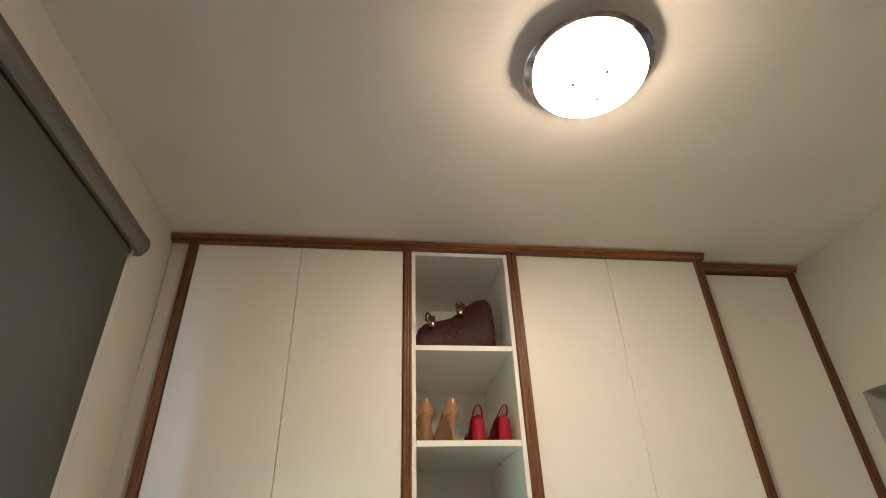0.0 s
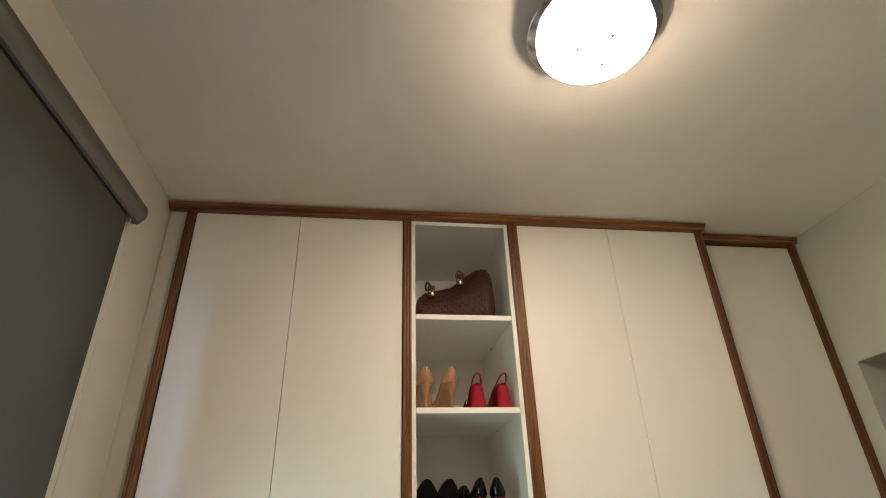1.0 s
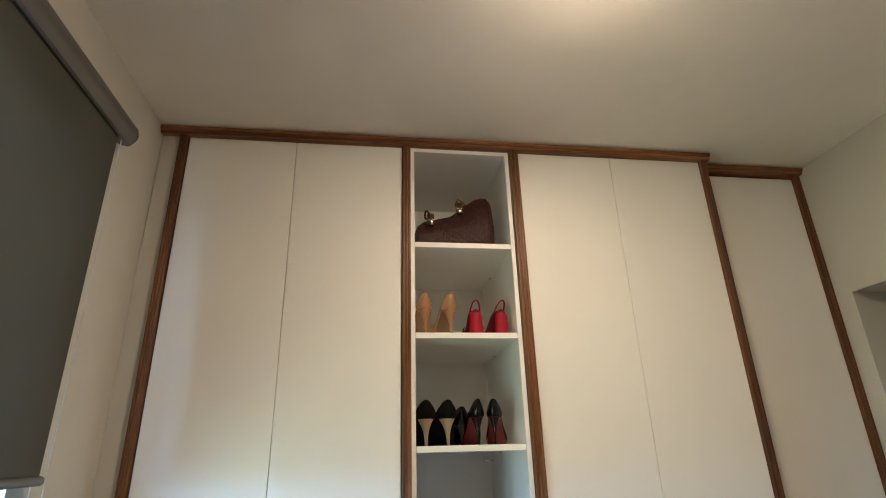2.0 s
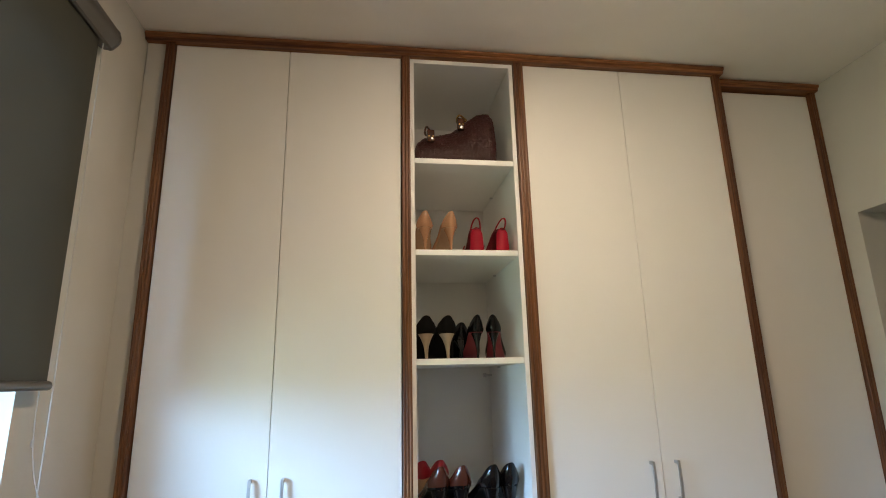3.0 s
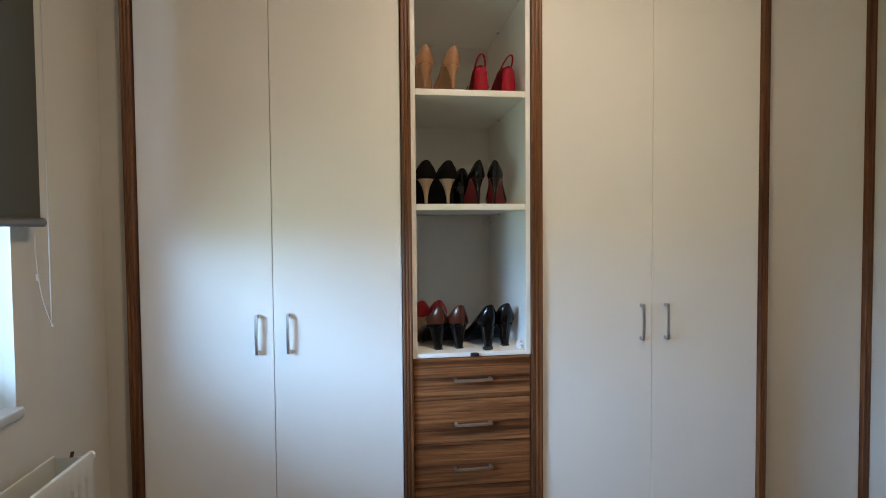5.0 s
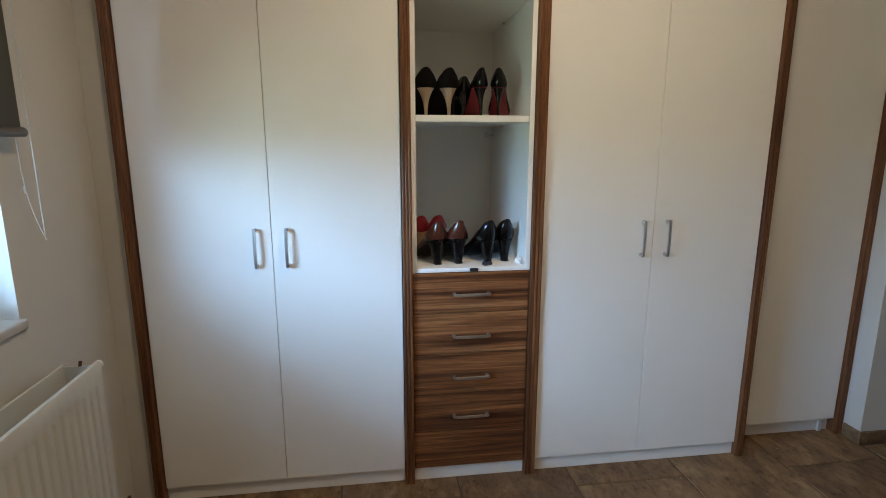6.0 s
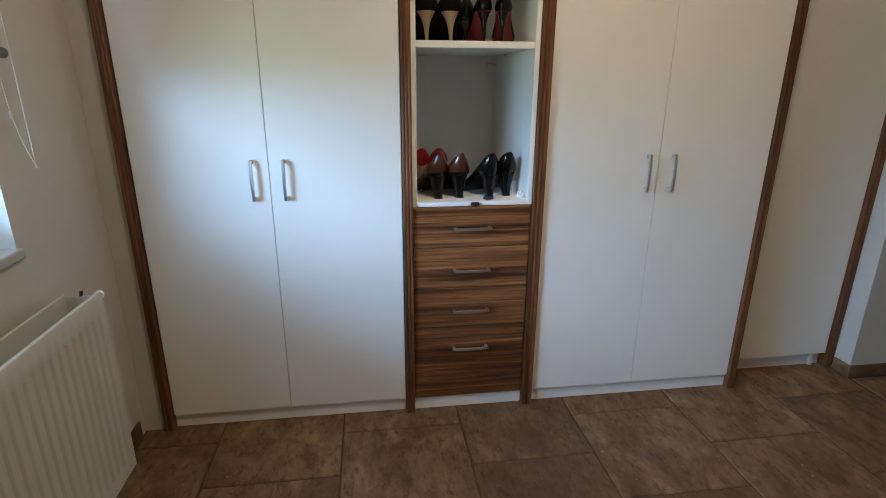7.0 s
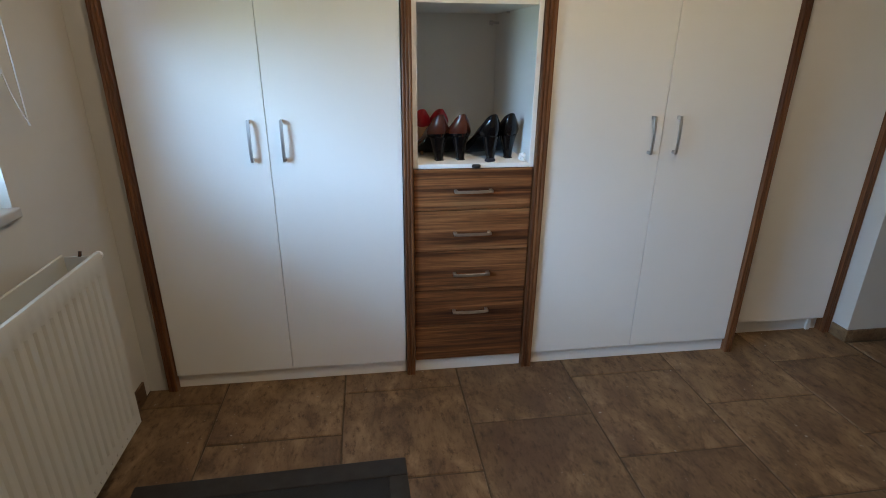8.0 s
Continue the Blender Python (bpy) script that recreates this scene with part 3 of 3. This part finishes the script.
def heel(h, block_heel, back=0.0005):
    """Tapered heel under the seat."""
    rings = []
    for k in range(9):
        t = k / 8
        z = (h - 0.002) * (1 - t)
        if block_heel:
            w, d = 0.0265 - 0.0150 * (1.25 * t - 0.25 * t * t), 0.056 - 0.033 * (1.3 * t - 0.3 * t * t)
        else:
            w, d = 0.0048 + 0.0205 * (1 - t) ** 2.6, 0.0105 + 0.049 * (1 - t) ** 2.3
        y0 = back + 0.010 * math.sin(t * math.pi * 0.75)
        ring = []
        for j in range(14):
            a = math.pi * 2 * j / 14
            cx, cy = math.cos(a), math.sin(a)
            ring.append((cx * w, y0 + d / 2 + cy * d / 2, z))
        rings.append(ring)
    return loft(rings)


def pump(name, x, y, z, rz, h, upper, lining, sole, heel_mat, label, length=0.235, counter=0.066, throat=0.70, toe=1.9, block_heel=False, tip=None, cup=None, wide=1.10, group="high-heeled shoes"):
    shoe = thing(name, x, y, z, rz, label, "shoe", group)
    shoe.scale = (wide, 1.0, 1.0)
    part("upper", shell(h, length, counter, throat, toe), upper, shoe)
    part("lining", shell(h, length, counter - 0.001, throat, toe, 0.0016), lining, shoe)
    if cup:
        part("heel_cup", shell(h, length, counter, throat, toe, -0.0009, 0.0, 0.15, 0.56), cup, shoe, "glossy black lower band")
    part("sole", outsole(h, length, toe), sole, shoe)
    part("heel", heel(h, block_heel), heel_mat, shoe)
    wide = 0.0115 if block_heel else 0.0052
    part("heel_tip", block((-wide, 0.009, -0.0005), (wide, 0.009 + (0.024 if block_heel else 0.0115), 0.005), 0.001, 1), tip or BLACK_PLASTIC, shoe)
    return shoe


def slingback(x, y, z, rz, h, label, length=0.23):
    shoe = thing("slingback_shoe", x, y, z, rz, label, "shoe", "high-heeled shoes")
    part("upper", shell(h, length, 0.05, 0.74, 1.8, 0.0, 0.52), RED, shoe)
    part("sole", outsole(h, length, 1.8, 0.007, 0.6), RED_SOLE, shoe)
    rings = []
    for k in range(13):
        t = k / 12
        w = (0.0225 + 0.008 * t) * min(1.0, math.sqrt(t / 0.22 + 0.05))
        d = (0.036 - 0.006 * t) * min(1.0, math.sqrt(t / 0.22 + 0.05))
        rings.append([(math.cos(a) * w, 0.021 + math.sin(a) * d / 2, (h + 0.006) * (1 - t)) for a in (math.pi * 2 * j / 14 for j in range(14))])
    part("heel", loft(rings), RED, shoe)
    pts = []
    for k in range(25):
        a = math.pi * k / 24
        pts.append((0.021 * math.cos(a) * (1 + 0.15 * math.sin(a)), 0.115 - 0.118 * math.sin(a) ** 0.7, h - 0.045 + 0.084 * math.sin(a) ** 0.8))
    part("strap", tube(pts, 0.0034, 8, None, 0.5), RED, shoe, "thin red heel strap")
    return shoe


Z1, Z2, Z3 = SHELVES
pump("pump", 0.974, 0.060, Z2, 2, 0.108, NUDE, LINING, TAN_SOLE, NUDE, "nude patent stiletto pump on a white shelf", wide=0.98)
pump("pump", 1.080, 0.060, Z2, 11, 0.108, NUDE, LINING, TAN_SOLE, NUDE, "nude patent stiletto pump turned slightly on the shelf", wide=0.98)
slingback(1.180, 0.055, Z2, -3, 0.106, "red leather slingback shoe with covered heel")
slingback(1.290, 0.055, Z2, 9, 0.106, "red leather slingback shoe turned aside")
pump("pump", 0.972, 0.060, Z3, 0, 0.098, SUEDE, BLACK, SUEDE, BEIGE_HEEL, "black suede pump with a beige stiletto heel", toe=2.0, wide=1.2)
pump("pump", 1.056, 0.062, Z3, 6, 0.098, SUEDE, BLACK, SUEDE, BEIGE_HEEL, "black suede pump with a beige stiletto heel", toe=2.0, wide=1.2)
pump("pump", 1.122, 0.150, Z3, 0, 0.080, BLACK, BLACK, BLACK, BLACK, "black leather pump standing behind the front row")
pump("pump", 1.170, 0.060, Z3, 3, 0.100, BLACK, BLACK, RED_SOLE, BLACK, "black leather stiletto pump with a red sole", toe=2.3, wide=0.86)
pump("pump", 1.229, 0.060, Z3, -15, 0.100, BLACK, BLACK, RED_SOLE, BLACK, "black leather stiletto pump with a red sole", toe=2.3, wide=0.86)
pump("pump", 0.962, 0.170, BOTTOM, 4, 0.105, DARK_RED, LINING, TAN_SOLE, TAN_SOLE, "red leather pump behind the brown pair")
pump("pump", 1.030, 0.175, BOTTOM, 4, 0.105, DARK_RED, LINING, TAN_SOLE, TAN_SOLE, "red leather pump behind the brown pair")
pump("pump", 1.016, 0.048, BOTTOM, 12, 0.086, COGNAC, LINING, BLACK, BLACK, "two-tone brown and black block-heeled pump", block_heel=True, cup=BLACK, counter=0.080, wide=1.22)
pump("pump", 1.095, 0.054, BOTTOM, 10, 0.086, COGNAC, LINING, BLACK, BLACK, "two-tone brown and black block-heeled pump", block_heel=True, cup=BLACK, counter=0.080, wide=1.22)
pump("pump", 1.206, 0.045, BOTTOM, 10, 0.086, BLACK, LINING, BLACK, BLACK, "glossy black block-heeled pump leaning aside", block_heel=True, counter=0.080, wide=1.22)
pump("pump", 1.276, 0.072, BOTTOM, 7, 0.086, BLACK, LINING, BLACK, BLACK, "glossy black block-heeled pump", block_heel=True, counter=0.080, wide=1.22)

# ---- handbag on the top shelf ----
bag = thing("handbag", 1.113, 0.17, Z1, 0, "dark brown woven leather handbag slumped on the top shelf", "handbag")


def bag_top(u):
    """Height of the slumped bag along its length, u from 0 to 1."""
    keys = ((0.0, 0.095), (0.05, 0.136), (0.14, 0.160), (0.30, 0.176), (0.45, 0.188), (0.56, 0.212), (0.68, 0.248), (0.80, 0.274), (0.92, 0.280), (0.98, 0.262), (1.0, 0.220))
    for (a, p), (b, q) in zip(keys, keys[1:]):
        if u <= b:
            return p + (q - p) * ease((u - a) / (b - a)) * 0.5 + (q - p) * 0.5 * (u - a) / (b - a)
    return keys[-1][1]


def even_ring(points, count):
    """The closed outline walked in steps of equal length."""
    walked, steps = 0.0, [0.0]
    for a, b in zip(points, points[1:] + points[:1]):
        walked += math.dist(a, b)
        steps.append(walked)
    out, k = [], 0
    for m in range(count):
        goal = walked * m / count
        while steps[k + 1] < goal:
            k += 1
        a, b = points[k], points[(k + 1) % len(points)]
        f = (goal - steps[k]) / max(steps[k + 1] - steps[k], 1e-9)
        out.append((a[0] + (b[0] - a[0]) * f, a[1] + (b[1] - a[1]) * f))
    return out


rings = []
NU, NV, CELL = 170, 190, 0.0135
for i in range(NU + 1):
    u = i / NU
    top = bag_top(u)
    end = min(1.0, math.sqrt(max(0.0, 1 - (abs(u - 0.5) / 0.5) ** 8)) + 0.04)
    deep = 0.085 * (0.55 + 0.45 * end)
    outline = []
    for k in range(400):
        a = 2 * math.pi * k / 400
        py = math.copysign(abs(math.cos(a)) ** 0.62, math.cos(a))
        pz = math.copysign(abs(math.sin(a)) ** 0.55, math.sin(a))
        outline.append((py * deep * (1 - 0.42 * max(0.0, pz)) + 0.012 * math.sin(u * 5), top / 2 + pz * top / 2 * (0.92 + 0.08 * end)))
    ring, along = [], u * 0.352 / CELL
    for y, z in even_ring(outline, NV):
        # plaited strips, over and under by turns, following the sagging top
        up = z / CELL + 0.9 * math.sin(u * 6.0)
        strip = abs(math.sin(math.pi * along) * math.sin(math.pi * up)) ** 0.6
        swell = 0.0036 * strip * (1.0 if (math.floor(along) + math.floor(up)) % 2 else 0.35)
        swell *= 0.8 + 0.5 * noise.noise((u * 9.0, z * 30.0, 0.0))
        ring.append(((u - 0.5) * 0.352, y + math.copysign(swell, y), max(z + 0.3 * swell, 0.0)))
    rings.append(ring)
part("body", loft(rings), BAG, bag)
for bx, bz, lean in ((-0.108, 0.148, -0.2), (0.022, 0.208, 0.15)):
    bm = block((bx - 0.016, -0.086, bz - 0.035), (bx + 0.016, -0.066, bz + 0.020), 0.006, 2)
    part("handle_tab", bm, HORN, bag, "glossy brown handle tab")
    for sx in (-0.008, 0.008):
        part("stud", lathe([(0.0045, 0.0), (0.0038, 0.0025), (0.001, 0.0035)], 10, 0, 0), BRASS, bag).matrix_basis = pose(bx + sx, -0.086, bz - 0.012, 90)
    pts = [(bx + lean * 0.05 + (0.012 if bx < 0 else 0.020) * math.cos(a), -0.055 + 0.012 * math.sin(a * 2), bz + 0.026 + 0.017 * math.sin(a)) for a in (2 * math.pi * k / 22 for k in range(23))]
    part("ring", tube(pts, 0.0046, 8), HORN if bx < 0 else BRASS, bag)

# ---- small things ----
wrap = thing("plastic_wrap", 1.318, 0.045, BOTTOM, 0, "small crumpled piece of white plastic wrap", "wrapping")
bm = bmesh.new()
bmesh.ops.create_icosphere(bm, subdivisions=3, radius=0.016)
for v in bm.verts:
    k = 1 + 0.5 * noise.noise(v.co * 130)
    v.co = Vector((v.co.x * k * 0.75, v.co.y * k * 1.5, max((v.co.z + 0.009) * k, 0.0)))
part("wrap", bm, TISSUE, wrap, smooth=False)
grommet = thing("cable_grommet", 1.136, -0.005, BOTTOM - 0.013, 0, "small black oval clip on the shelf edge", "clip")
bm = lathe([(0.016, 0.0), (0.016, 0.009), (0.012, 0.011), (0.002, 0.0115)], 24)
for v in bm.verts:
    v.co.y *= 0.55
part("clip", bm, BLACK_PLASTIC, grommet)
patch = thing("heel_guard", 1.192, 0.028, BOTTOM, 25, "dark blue rubber heel guard lying by a shoe", "heel guard")
part("pad", block((-0.018, -0.012, 0.0), (0.018, 0.012, 0.011), 0.005, 3), leather("navy_rubber", (0.018, 0.022, 0.040), 0.5), patch)

mat = thing("floor_mat", 0.44, -0.80, 0.0, 1.5, "dark charcoal floor mat with a black inset pile", "floor mat")
MW, MD = 0.405, 0.31
rim = bmesh.new()
block((-MW, MD - 0.075, 0.0), (MW, MD, 0.012), 0.005, 3, rim)
block((-MW, -MD, 0.0), (MW, -MD + 0.075, 0.012), 0.005, 3, rim)
block((-MW, -MD + 0.075, 0.0), (-MW + 0.06, MD - 0.075, 0.012), 0.005, 3, rim)
block((MW - 0.06, -MD + 0.075, 0.0), (MW, MD - 0.075, 0.012), 0.005, 3, rim)
part("border", rim, MAT_RIM, mat)
part("inset", block((-MW + 0.058, -MD + 0.073, 0.0), (MW - 0.058, MD - 0.073, 0.008), 0.002, 1), MAT_PILE, mat)

# ---- floor tiles, last ----
random.seed(4)
PITCH, JOINT = 0.4500, 0.0042
tile_meshes = {}


def tile_mesh(wx, wy, kind):
    key = (round(wx, 3), round(wy, 3), kind)
    if key not in tile_meshes:
        rnd = random.Random(hash(key) % 1000)
        m = 5
        outline = []
        for k in range(m):
            outline.append((-wx / 2 + wx * k / m, -wy / 2))
        for k in range(m):
            outline.append((wx / 2, -wy / 2 + wy * k / m))
        for k in range(m):
            outline.append((wx / 2 - wx * k / m, wy / 2))
        for k in range(m):
            outline.append((-wx / 2, wy / 2 - wy * k / m))
        outline = [(x - math.copysign(rnd.uniform(0, 0.0016), x), y - math.copysign(rnd.uniform(0, 0.0016), y)) for x, y in outline]
        bm = bmesh.new()
        low = [bm.verts.new((x, y, -0.008)) for x, y in outline]
        mid = [bm.verts.new((x, y, -0.003)) for x, y in outline]
        top = [bm.verts.new((x * (1 - 0.006 / wx), y * (1 - 0.006 / wy), 0.0)) for x, y in outline]
        n = len(outline)
        for a, b in ((low, mid), (mid, top)):
            for k in range(n):
                bm.faces.new((a[k], a[(k + 1) % n], b[(k + 1) % n], b[k]))
        bm.faces.new(top)
        tile_meshes[key] = mesh_of("tile", bm, TILE)
    return tile_meshes[key]


def lay(x0, x1, y0, y1):
    """Tiles in half bond clipped to one rectangle of floor."""
    c = math.floor((x0 - 0.630) / PITCH)
    while 0.630 + c * PITCH < x1:
        a, b = max(0.630 + c * PITCH, x0), min(0.630 + (c + 1) * PITCH, x1)
        first = -0.335 if c % 2 else -0.557
        r = math.floor((y0 - first) / PITCH)
        while first + r * PITCH < y1:
            d, e = max(first + r * PITCH, y0), min(first + (r + 1) * PITCH, y1)
            if b - a > 0.02 and e - d > 0.02:
                ob = new("tile", tile_mesh(b - a - JOINT, e - d - JOINT, random.randrange(3)))
                ob.parent = floor
                ob.location = ((a + b) / 2, (d + e) / 2, -random.uniform(0.0, 0.0006))
            r += 1
        c += 1


lay(XW, XE, YS, 0.30)
lay(XE + 0.001, XE + 1.28, DOOR[0] + 0.005, DOOR[1] - 0.010)
